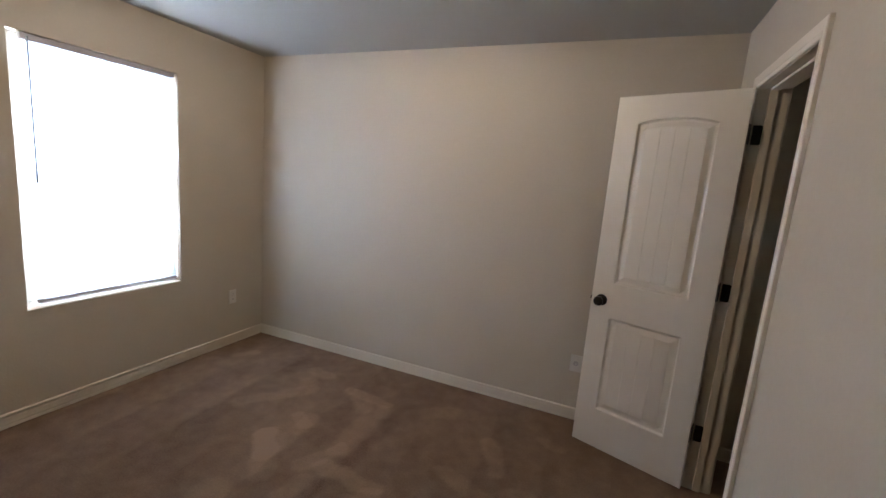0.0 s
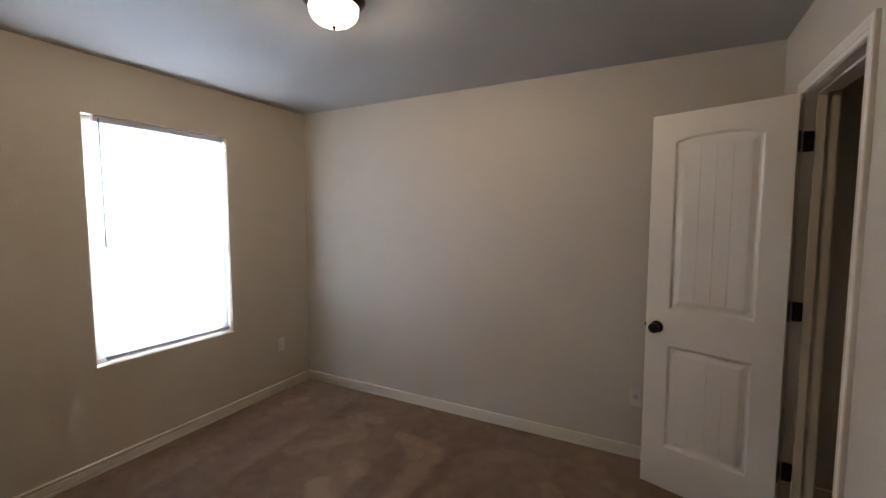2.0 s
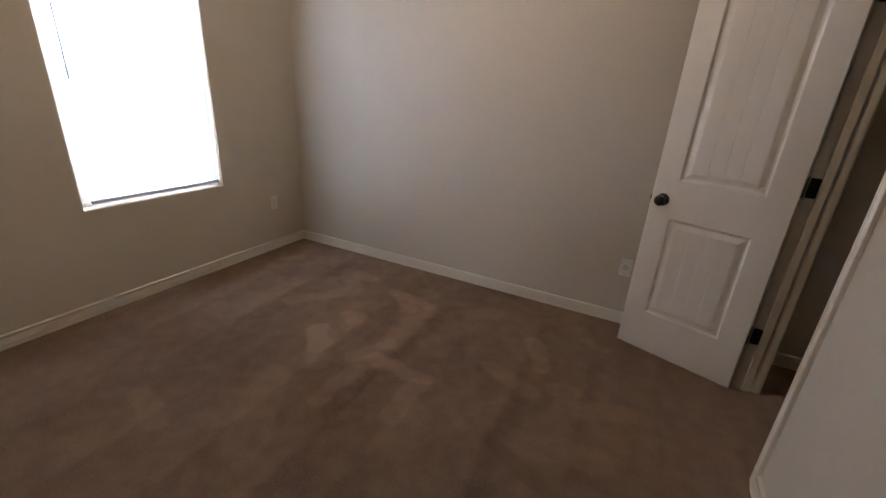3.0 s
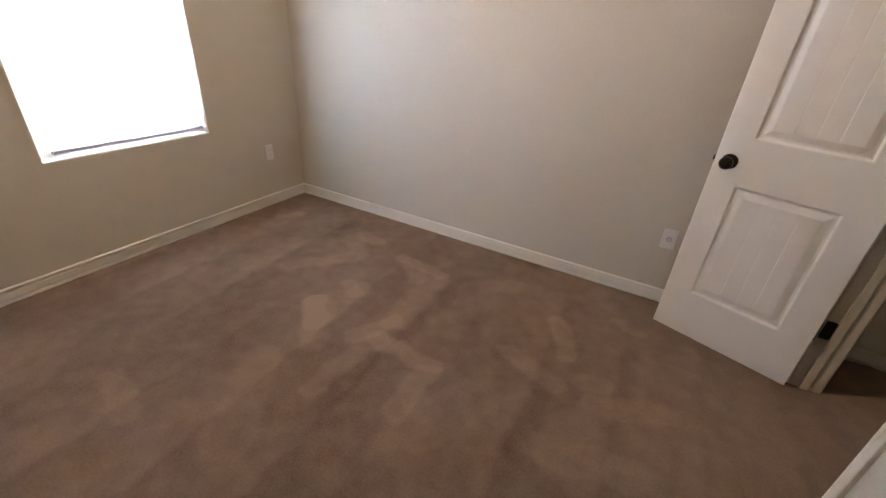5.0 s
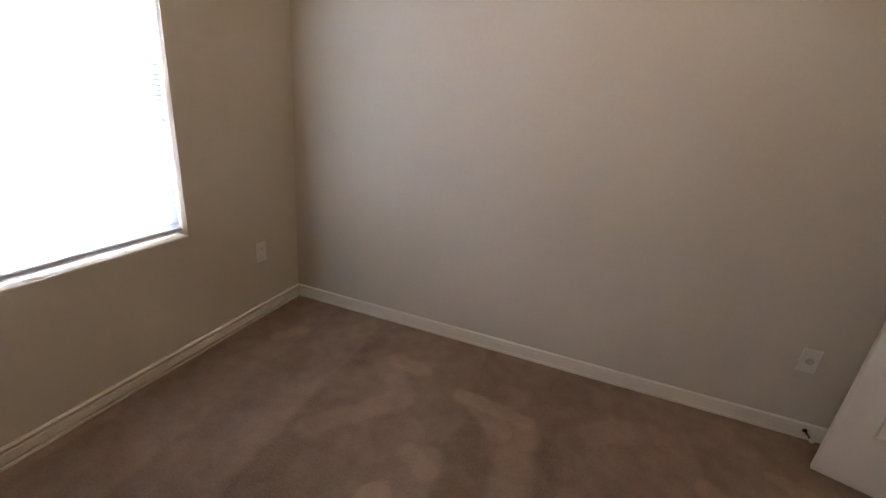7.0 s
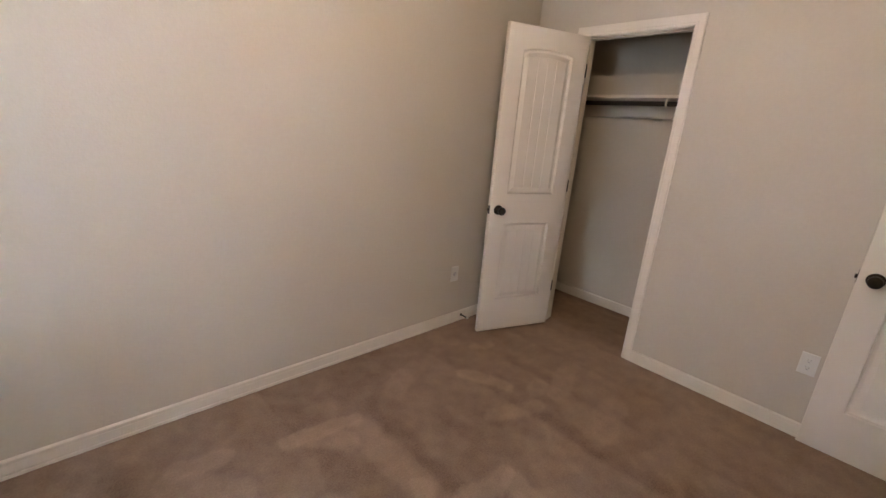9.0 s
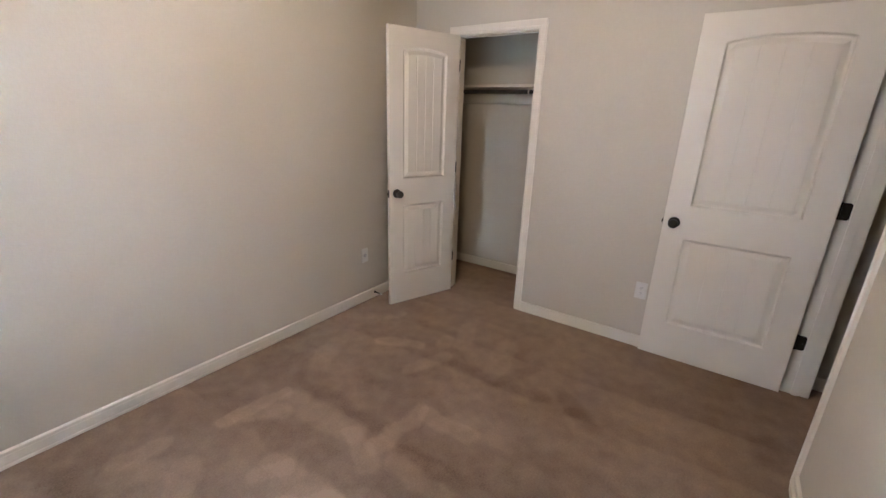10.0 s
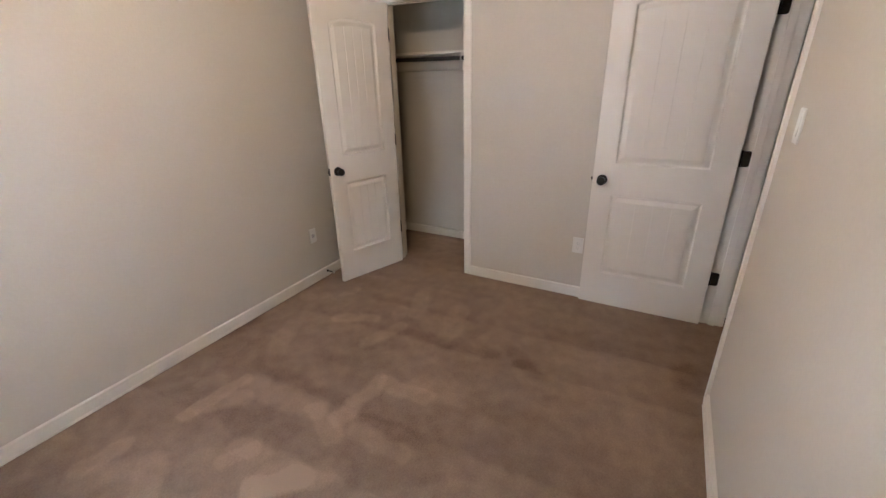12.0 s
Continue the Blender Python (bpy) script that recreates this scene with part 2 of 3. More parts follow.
# Nap marks in the carpet: strokes (x0, y0, x1, y1, half width, strength); positive where the pile catches light.
STROKES = [
    (1.24, -1.14, 1.36, -1.27, 0.055, 0.46), (1.36, -0.49, 1.68, -0.53, 0.040, 0.26), (1.27, -0.92, 1.38, -0.97, 0.040, 0.24),
    (1.70, -1.20, 2.00, -1.22, 0.045, 0.26), (2.01, -1.27, 2.01, -1.50, 0.050, 0.24), (2.41, -0.57, 2.53, -0.80, 0.040, 0.26),
    (2.27, -0.94, 2.52, -1.02, 0.045, 0.22), (1.60, -1.24, 1.69, -1.05, 0.050, 0.24), (1.66, -1.60, 1.68, -1.32, 0.040, 0.16),
    (2.70, -0.39, 2.80, -0.43, 0.035, 0.20), (0.26, -0.49, 0.34, -0.38, 0.040, 0.18), (0.95, -1.99, 1.17, -2.05, 0.050, 0.18),
    (2.70, -1.04, 2.96, -0.94, 0.050, 0.14), (0.85, -0.97, 1.14, -0.61, 0.050, 0.16), (0.95, -0.38, 1.12, -0.40, 0.045, 0.22),
    (1.98, -0.46, 2.20, -0.34, 0.060, 0.12), (1.68, -0.62, 1.69, -1.05, 0.070, 0.16), (2.66, -1.16, 2.48, -1.59, 0.060, 0.10),
    (1.36, -0.90, 1.38, -1.02, 0.050, 0.16), (1.35, -1.22, 1.41, -1.36, 0.050, 0.10), (1.95, -1.34, 2.11, -1.46, 0.050, 0.10),
    (2.68, -2.10, 2.71, -2.40, 0.060, 0.10), (1.35, -1.60, 1.60, -1.95, 0.080, 0.12), (2.62, -0.93, 2.72, -0.91, 0.045, 0.16),
    (1.79, -0.70, 1.77, -1.12, 0.060, -0.16), (1.75, -1.32, 1.77, -1.62, 0.055, -0.22), (2.35, -1.14, 2.44, -0.98, 0.060, -0.14),
    (2.05, -0.72, 2.08, -0.99, 0.050, -0.12), (2.45, -1.42, 2.74, -1.54, 0.040, -0.12), (2.50, -1.86, 2.52, -1.93, 0.050, -0.16),
    (2.56, -0.70, 2.60, -0.84, 0.040, -0.10), (2.49, -1.05, 2.50, -1.33, 0.040, -0.10), (2.30, -2.09, 2.31, -2.12, 0.030, -0.16),
    (1.43, -0.50, 1.58, -0.64, 0.050, 0.22), (1.31, -1.15, 1.45, -1.38, 0.060, 0.14), (2.47, -1.36, 2.49, -1.68, 0.050, -0.12),
    (2.58, -1.80, 2.44, -1.98, 0.060, -0.15), (2.27, -2.03, 2.25, -2.10, 0.030, -0.10), (1.80, -0.46, 1.82, -1.15, 0.050, -0.06), (0.92, -0.42, 1.05, -0.56, 0.055, 0.16),
    (2.36, -1.05, 2.10, -1.60, 0.090, 0.10), (2.86, -1.30, 2.60, -1.35, 0.070, 0.10),
    (2.72, -2.72, 2.84, -2.74, 0.080, -0.26), (0.60, -0.60, 0.95, -0.28, 0.120, -0.12), (2.10, -1.75, 2.05, -2.35, 0.060, -0.10),
]


def nap(x, y):
    x, y = x + 0.03, y - 0.02
    v = 0.46
    v += 0.16 * noise.noise(Vector((x * 1.3 + 4, y * 1.3, 0.3)))
    v += 0.15 * noise.noise(Vector((x * 4.2 + 1, y * 2.2, 1.7)))
    v += 0.10 * noise.noise(Vector((x * 11, y * 9, 5.1)))
    wx = x + 0.03 * noise.noise(Vector((x * 9, y * 9, 2.0)))
    wy = y + 0.03 * noise.noise(Vector((x * 9, y * 9, 8.0)))
    lane = ((wx + 0.04 * wy - 1.72) / 0.335) % 1.0
    edge = min(1.0, (1.0 - lane) / 0.07)
    v += (0.21 * (lane - 0.48)) * edge * max(0.0, min(1.0, 0.62 + 1.6 * noise.noise(Vector((x * 1.7, y * 1.2 + 3, 6.0)))))
    for x0, y0, x1, y1, w, s in STROKES:
        dx, dy = x1 - x0, y1 - y0
        k = max(0.0, min(1.0, ((wx - x0) * dx + (wy - y0) * dy) / (dx * dx + dy * dy)))
        d = math.hypot(wx - x0 - k * dx, wy - y0 - k * dy) / w
        if d < 1.5:
            e = max(0.0, min(1.0, (1.30 - d) / (0.32 if s > 0 else 0.75)))
            v += 0.9 * s * e * e * (3 - 2 * e)
    return v


def carpet(name, x0, x1, y0, y1, step, label):
    nx, ny = max(2, int((x1 - x0) / step)), max(2, int((y1 - y0) / step))
    verts, vals = [], []
    for j in range(ny + 1):
        for i in range(nx + 1):
            x, y = x0 + (x1 - x0) * i / nx, y0 + (y1 - y0) * j / ny
            v = nap(x, y)
            vals.append(v)
            verts.append((x, y, 0.003 * (v - 0.46) + 0.0015 * noise.noise(Vector((x * 30, y * 30, 0)))))
    faces = [(j * (nx + 1) + i, j * (nx + 1) + i + 1, (j + 1) * (nx + 1) + i + 1, (j + 1) * (nx + 1) + i) for j in range(ny) for i in range(nx)]
    rim = [i for i in range(nx + 1)] + [j * (nx + 1) + nx for j in range(1, ny + 1)] + [ny * (nx + 1) + i for i in range(nx - 1, -1, -1)] + [j * (nx + 1) for j in range(ny - 1, 0, -1)]
    base = len(verts)
    for r in rim:
        verts.append((verts[r][0], verts[r][1], -0.05))
        vals.append(0.4)
    n = len(rim)
    faces += [(rim[(k + 1) % n], rim[k], base + k, base + (k + 1) % n) for k in range(n)]
    faces.append(tuple(base + k for k in range(n - 1, -1, -1)))
    me = bpy.data.meshes.new(name)
    me.from_pydata(verts, [], faces)
    me.attributes.new("nap", "FLOAT", "POINT").data.foreach_set("value", vals)
    me.materials.append(CARPET)
    for p in me.polygons:
        p.use_smooth = len(p.vertices) == 4
    return tagged(new(name, me), label, kind="structure")


carpet("floor", 0.0, CXB, HYS, 0.0, 0.0155, "brown cut-pile carpet with lighter footprints and vacuum marks")

# ---- trim ----
BASE = [(0.0, -0.02), (0.0185, -0.02), (0.0185, 0.0125), (0.0170, 0.0140), (0.0030, 0.0050), (0.0010, 0.0060), (0.0010, 0.0195), (0.0150, 0.0205), (0.0165, 0.0225),
        (0.0165, 0.0570), (0.0150, 0.0585), (0.0030, 0.0450), (0.0010, 0.0460), (0.0010, 0.0685), (0.0135, 0.0695), (0.0135, 0.0725), (0.0080, 0.0765), (0.0, 0.0780)]


def baseboard(name, x0, y0, x1, y1, nx, ny, m0=0, m1=0):
    """A board from one end to the other; n: the way it faces; m: 1 where the end is mitred into an inner corner."""
    l = math.hypot(x1 - x0, y1 - y0)
    tx, ty = (x1 - x0) / l, (y1 - y0) / l
    bm = swept(BASE, [lambda d, z: (x0 + nx * d + tx * d * m0, y0 + ny * d + ty * d * m0, z), lambda d, z: (x1 + nx * d - tx * d * m1, y1 + ny * d - ty * d * m1, z)])
    return part(name, bm, TRIM, label="white painted wooden baseboard with a grooved top", kind="structure")


baseboard("baseboard_north", 0, 0, XE, 0, 0, -1, 1, 1)
baseboard("baseboard_west", 0, 0, 0, YS, 1, 0, 1, 1)
baseboard("baseboard_south", 0, YS, 2.5565, YS, 0, 1, 1, 0)
baseboard("baseboard_east", XE, -1.1025, XE, YS + 0.016, -1, 0, 0, 0)
baseboard("baseboard_east_corner", XE, 0, XE, -0.3315, -1, 0, 1, 0)
baseboard("baseboard_closet_back", CXB, 0, CXB, CYS, -1, 0, 1, 1)
baseboard("baseboard_closet_north", XE + T, 0, CXB, 0, 0, -1, 0, 1)
baseboard("baseboard_closet_end", XE + T, CYS, CXB, CYS, 0, 1, 0, 1)
baseboard("baseboard_hall", 1.9, HYS, HXE, HYS, 0, 1, 0, 1)
baseboard("baseboard_hall_east", HXE, HYS, HXE, YS - T, -1, 0, 1, 0)

CASING = [(0.0, 0.0), (0.0, 0.008), (0.004, 0.011), (0.014, 0.0115), (0.018, 0.0095), (0.022, 0.0120), (0.044, 0.0155), (0.053, 0.0155), (0.057, 0.013), (0.057, 0.0)]


def casing(name, parent, a0, a1, h, place, clip=None):
    """Casing round three sides of an opening from a0 to a1, up to h; place turns (along, proud, z) into a point."""
    def w1(w):
        return w * (clip / 0.057) if clip else w
    st = [lambda w, d: place(a0 - w, d, -0.02), lambda w, d: place(a0 - w, d, h + w), lambda w, d: place(a1 + w1(w), d, h + w), lambda w, d: place(a1 + w1(w), d, -0.02)]
    return part(name, swept(CASING, st), TRIM, parent, "white painted moulded door casing")


def panel_heights(d, u_mm, grooves, w):
    """Depth of the moulded panel at a distance d from its outline."""
    prof = [(0, 0), (0.004, 0.0015), (0.010, 0.0085), (0.014, 0.0095), (0.022, 0.0095), (0.046, 0.0030), (0.050, 0.0028), (9, 0.0028)]
    z = 0
    for (d0, z0), (d1, z1) in zip(prof, prof[1:]):
        if d <= d1:
            z = z0 + (z1 - z0) * (d - d0) / (d1 - d0)
            break
    if d > 0.05:
        for g in grooves:
            if abs(u_mm - g) < 0.0015:
                z += 0.0014
    return 1.5 * z


def door_leaf(width, height, thick, stile):
    """A moulded two-panel leaf, the upper panel arched, each with three plank grooves. x from the latch edge, y into the leaf, z up."""
    bm = bmesh.new()
    x0, x1 = stile, width - stile
    w = x1 - x0
    inner = w - 0.1
    grooves = [x0 + 0.05 + inner * k / 4 for k in (1, 2, 3)]
    steps = [0, 0.004, 0.010, 0.014, 0.022, 0.046, 0.050]
    us = [x0 + s for s in steps]
    arch = [x0 + 0.05 + inner * k / 12 for k in range(1, 12)]
    for g in grooves:
        arch = [a for a in arch if abs(a - g) > 0.006] + [g - 0.003, g - 0.0005, g + 0.0005, g + 0.003]
    us += sorted(arch) + [x1 - s for s in reversed(steps)]
    def top_flat(u):
        return 0.807
    def top_arch(u):
        k = (u - x0) / w * 2 - 1
        return 1.890 + 0.050 * math.sqrt(max(0.0, 1 - k * k * 0.82)) - 0.050 * math.sqrt(0.18)
    for side in (0, 1):
        def P(u, z, dep):
            return (u, dep if side == 0 else thick - dep, z)
        def quad(*pts):
            bm.faces.new([bm.verts.new(q) for q in pts])
        rows_z = {}
        for z0, top in ((0.240, top_flat), (1.008, top_arch)):
            fr = [("b", s) for s in steps] + [("m", k / 6) for k in range(1, 6)] + [("t", s) for s in reversed(steps)]
            grid = []
            for kind, s in fr:
                row = []
                for u in us:
                    t = top(u)
                    lo, hi = z0 + 0.05, t - 0.05
                    z = z0 + s if kind == "b" else (t - s if kind == "t" else lo + (hi - lo) * s)
                    d = min(u - x0, x1 - u, z - z0, t - z)
                    row.append(bm.verts.new(P(u, z, panel_heights(d + 1e-7, u, grooves, w))))
                grid.append(row)
            for a, c in zip(grid, grid[1:]):
                for i in range(len(us) - 1):
                    bm.faces.new((a[i], a[i + 1], c[i + 1], c[i]))
        for i in range(len(us) - 1):
            a, c = us[i], us[i + 1]
            quad(P(a, 0.003, 0), P(c, 0.003, 0), P(c, 0.240, 0), P(a, 0.240, 0))
            quad(P(a, top_flat(a), 0), P(c, top_flat(c), 0), P(c, 1.008, 0), P(a, 1.008, 0))
            quad(P(a, top_arch(a), 0), P(c, top_arch(c), 0), P(c, height - 0.003, 0), P(a, height - 0.003, 0))
        quad(P(0.003, 0.003, 0), P(x0, 0.003, 0), P(x0, height - 0.003, 0), P(0.003, height - 0.003, 0))
        quad(P(x1, 0.003, 0), P(width - 0.003, 0.003, 0), P(width - 0.003, height - 0.003, 0), P(x1, height - 0.003, 0))
    # eased edges
    def ring(e, y):
        return [bm.verts.new(q) for q in ((e, y, e), (width - e, y, e), (width - e, y, height - e), (e, y, height - e))]
    rings = [ring(0.003, 0.0), ring(0.0, 0.003), ring(0.0, thick - 0.003), ring(0.003, thick)]
    for a, c in zip(rings, rings[1:]):
        for i in range(4):
            bm.faces.new((a[i], a[(i + 1) % 4], c[(i + 1) % 4], c[i]))
    bmesh.ops.remove_doubles(bm, verts=bm.verts[:], dist=0.00005)
    return bm


def knob(parent, x, z, y, out):
    """A round knob on a rosette; out: -1 on the front face, 1 on the back."""
    m = Matrix.Translation((x, y, z)) @ (pose(0, 0, 0, 90) if out < 0 else pose(0, 0, 0, -90))
    prof = [(0, 0.0), (0.033, 0.0), (0.033, 0.004), (0.030, 0.008), (0.014, 0.010), (0.0125, 0.014), (0.0125, 0.030), (0.016, 0.034), (0.024, 0.040),
            (0.0275, 0.048), (0.0275, 0.054), (0.024, 0.061), (0.016, 0.066), (0.006, 0.068), (0, 0.0682)]
    return part("door_knob", turned(prof, 28, m), BRONZE, parent, "oil-rubbed bronze round knob", smooth=True)


def hinge_plate(parent, m):
    """One plate of a butt hinge with rounded outer corners; local x across the plate, z up, y the way it is proud."""
    h, w, r, t = 0.0445, 0.041, 0.012, 0.0025
    pts = [(0.0, -h)] + [(w - r + r * math.sin(a), -h + r - r * math.cos(a)) for a in (0, 0.4, 0.8, 1.2, 1.57)]
    pts += [(w - r + r * math.cos(a), h - r + r * math.sin(a)) for a in (0, 0.4, 0.8, 1.2, 1.57)] + [(0.0, h)]
    bm = bmesh.new()
    fr = [bm.verts.new(m @ Vector((x, t, z))) for x, z in pts]
    bk = [bm.verts.new(m @ Vector((x, 0.0, z))) for x, z in pts]
    n = len(pts)
    bm.faces.new(fr)
    bm.faces.new(bk[::-1])
    for i in range(n):
        bm.faces.new((fr[i], fr[(i + 1) % n], bk[(i + 1) % n], bk[i]))
    for x, z in ((0.014, -0.03), (0.028, 0.0), (0.014, 0.03)):
        add_turned(bm, [(0, t), (0.004, t), (0.0035, t + 0.0008), (0, t + 0.001)], 10, m @ pose(x, 0, z, -90))
    return part("hinge", bm, BRONZE, parent, "oil-rubbed bronze hinge plate")


def knuckle(parent, x, y, z):
    bm = bmesh.new()
    for k in range(5):
        z0 = -0.0445 + k * 0.0178
        add_turned(bm, [(0, z0), (0.0062, z0), (0.0066, z0 + 0.001), (0.0066, z0 + 0.0165), (0.0062, z0 + 0.0175), (0, z0 + 0.0175)], 12, Matrix.Translation((x, y, z)))
    add_turned(bm, [(0, 0.0445), (0.005, 0.0445), (0.006, 0.047), (0.004, 0.050), (0, 0.051)], 12, Matrix.Translation((x, y, z)))
    return part("hinge_knuckle", bm, BRONZE, parent, smooth=False)


# ---- closet door: frame in the east wall, leaf swung well past square ----
closet_door = empty("door_1", pose(XE, -0.70, 0), "white two-panel closet door standing wide open, with bronze knob", "door", kind="structure")
inv = Matrix.Translation((-XE, 0.70, 0))


def local(bm, m):
    bmesh.ops.transform(bm, matrix=m, verts=bm.verts[:])
    return bm


CJ0, CJ1, CJH = -1.041, -0.393, 2.047          # clear opening of the closet
jamb = bmesh.new()
add_box(jamb, XE - 0.001, XE + T + 0.001, CY0, CJ0, -0.02, CJH + 0.015)
add_box(jamb, XE - 0.001, XE + T + 0.001, CJ1, CY1, -0.02, CJH + 0.015)
add_box(jamb, XE - 0.001, XE + T + 0.001, CJ0, CJ1, CJH, CJH + 0.015)
part("door_jamb", local(jamb, inv), TRIM, closet_door, "white painted door jamb")
stop = bmesh.new()
add_box(stop, XE + 0.040, XE + 0.073, CJ0, CJ0 + 0.010, -0.02, CJH, bevel=0.002)
add_box(stop, XE + 0.040, XE + 0.073, CJ1 - 0.010, CJ1, -0.02, CJH, bevel=0.002)
add_box(stop, XE + 0.040, XE + 0.073, CJ0 + 0.010, CJ1 - 0.010, CJH - 0.010, CJH, bevel=0.002)
part("door_stop_moulding", local(stop, inv), TRIM, closet_door)
c = casing("door_casing", closet_door, CJ0 - 0.004, CJ1 + 0.004, CJH + 0.003, lambda a, d, z: (-d - 0.0005, a + 0.70, z))
c = casing("door_casing", closet_door, CJ0 - 0.004, CJ1 + 0.004, CJH + 0.003, lambda a, d, z: (T + d + 0.0005, a + 0.70, z))
part("strike_plate", box(-0.0 + 0.012, 0.040, CJ0 + 0.70, CJ0 + 0.7015, 0.89, 0.95, bevel=0.0006), BRONZE, closet_door, "bronze strike plate")
LH = 2.036
turn = math.degrees(math.atan2(-0.197, 0.564))
leaf = part("door_leaf", door_leaf(0.606, LH, 0.035, 0.114), TRIM, closet_door, "white moulded two-panel door leaf with an arched top panel", at=inv @ pose(2.827, -0.237, 0.008, 0, 0, turn))
knob(leaf, 0.060, 0.902, 0.0, -1)
knob(leaf, 0.060, 0.902, 0.035, 1)
part("latch_plate", box(-0.0018, 0.0004, 0.006, 0.029, 0.874, 0.930, bevel=0.0008), BRONZE, leaf, "bronze latch plate")
part("latch_bolt", box(-0.011, -0.0015, 0.012, 0.023, 0.892, 0.912, bevel=0.003), BRONZE, leaf, "bronze latch bolt")
for z in (0.32, 1.08, 1.84):
    hinge_plate(closet_door, inv @ pose(XE + 0.002, CJ1 + 0.0, z) @ Matrix(((1, 0, 0, 0), (0, -1, 0, 0), (0, 0, 1, 0), (0, 0, 0, 1))))
    hinge_plate(leaf, pose(0.606, 0.035, z - 0.008, 0, 0, -90))
    knuckle(closet_door, XE - 0.012 + 0.0 - XE, CJ1 + 0.70 - 0.004, z)

# ---- entry door: frame in the south wall, leaf folded back flat along the east wall ----
entry_door = empty("door_2", pose(3.07, YS, 0), "white two-panel entry door folded open against the wall, with bronze knob", "door", kind="structure")
inv = Matrix.Translation((-3.07, -YS, 0))
EJ0, EJ1, EJH = 2.618, 3.408, 2.047
jamb = bmesh.new()
add_box(jamb, EX0, EJ0, YS - T - 0.001, YS + 0.001, -0.02, EJH + 0.015)
add_box(jamb, EJ1, EX1, YS - T - 0.001, YS + 0.001, -0.02, EJH + 0.015)
add_box(jamb, EJ0, EJ1, YS - T - 0.001, YS + 0.001, EJH, EJH + 0.015)
part("door_jamb", local(jamb, inv), TRIM, entry_door, "white painted door jamb")
stop = bmesh.new()
add_box(stop, EJ0, EJ0 + 0.011, YS - 0.075, YS - 0.041, -0.02, EJH, bevel=0.002)
add_box(stop, EJ1 - 0.011, EJ1, YS - 0.075, YS - 0.041, -0.02, EJH, bevel=0.002)
add_box(stop, EJ0 + 0.011, EJ1 - 0.011, YS - 0.075, YS - 0.041, EJH - 0.011, EJH, bevel=0.002)
part("door_stop_moulding", local(stop, inv), TRIM, entry_door)
casing("door_casing", entry_door, EJ0 - 0.004, EJ1 + 0.001, EJH + 0.003, lambda a, d, z: (a - 3.07, d + 0.0005, z), clip=0.010)
casing("door_casing", entry_door, EJ0 - 0.004, EJ1 + 0.004, EJH + 0.003, lambda a, d, z: (a - 3.07, -T - d - 0.0005, z))
part("strike_plate", box(EJ0 - 3.07, EJ0 - 3.0685, -0.038, -0.010, 0.89, 0.95, bevel=0.0006), BRONZE, entry_door, "bronze strike plate")
leaf = part("door_leaf", door_leaf(0.770, LH, 0.035, 0.125), TRIM, entry_door, "white moulded two-panel door leaf with an arched top panel", at=inv @ pose(3.366, -1.999, 0.006, 0, 0, -90))
knob(leaf, 0.060, 0.902, 0.0, -1)
part("latch_plate", box(-0.0018, 0.0004, 0.006, 0.029, 0.874, 0.930, bevel=0.0008), BRONZE, leaf, "bronze latch plate")
part("latch_bolt", box(-0.011, -0.0015, 0.012, 0.023, 0.892, 0.912, bevel=0.003), BRONZE, leaf, "bronze latch bolt")
for z in (0.325, 1.083, 1.842):
    hinge_plate(entry_door, inv @ pose(EJ1, YS + 0.004, z, 0, 0, -90) @ Matrix(((1, 0, 0, 0), (0, -1, 0, 0), (0, 0, 1, 0), (0, 0, 0, 1))))
    knuckle(entry_door, EJ1 - 0.006 - 3.07, 0.009, z)

# ---- window with single-hung sash behind a mini blind ----
window = empty("window_1", pose(-0.060, (WY0 + WY1) / 2, WZ0), "white vinyl single-hung window behind closed-in blinds", "window", kind="structure")
WW, WH = WY1 - WY0, WZ1 - WZ0


def frame_bars(x0, x1, y0, y1, z0, z1, w, bevel=0.003):
    bm = bmesh.new()
    add_box(bm, x0, x1, y0, y0 + w, z0, z1, bevel=bevel)
    add_box(bm, x0, x1, y1 - w, y1, z0, z1, bevel=bevel)
    add_box(bm, x0 + 0.001, x1 - 0.001, y0 + w, y1 - w, z0, z0 + w, bevel=bevel)
    add_box(bm, x0 + 0.001, x1 - 0.001, y0 + w, y1 - w, z1 - w, z1, bevel=bevel)
    return bm


part("window_frame", frame_bars(-0.074, -0.003, -WW / 2, WW / 2, 0.0, WH, 0.035), VINYL, window, "white vinyl window frame")
low = part("window_sash", frame_bars(-0.034, -0.008, -WW / 2 + 0.036, WW / 2 - 0.036, 0.036, 0.755, 0.045), VINYL, window, "white vinyl lower sash")
up = part("window_sash", frame_bars(-0.062, -0.038, -WW / 2 + 0.036, WW / 2 - 0.036, 0.709, WH - 0.036, 0.045), VINYL, window, "white vinyl upper sash")
for sash, x, z0, z1 in ((low, -0.022, 0.079, 0.712), (up, -0.050, 0.752, WH - 0.079)):
    pane = part("pane", box(x - 0.002, x + 0.002, -WW / 2 + 0.079, WW / 2 - 0.079, z0, z1), GLASS, sash)
    pane.visible_shadow = False
part("sash_lock", box(-0.030, -0.012, -0.03, 0.03, 0.754, 0.766, bevel=0.003), VINYL, low)

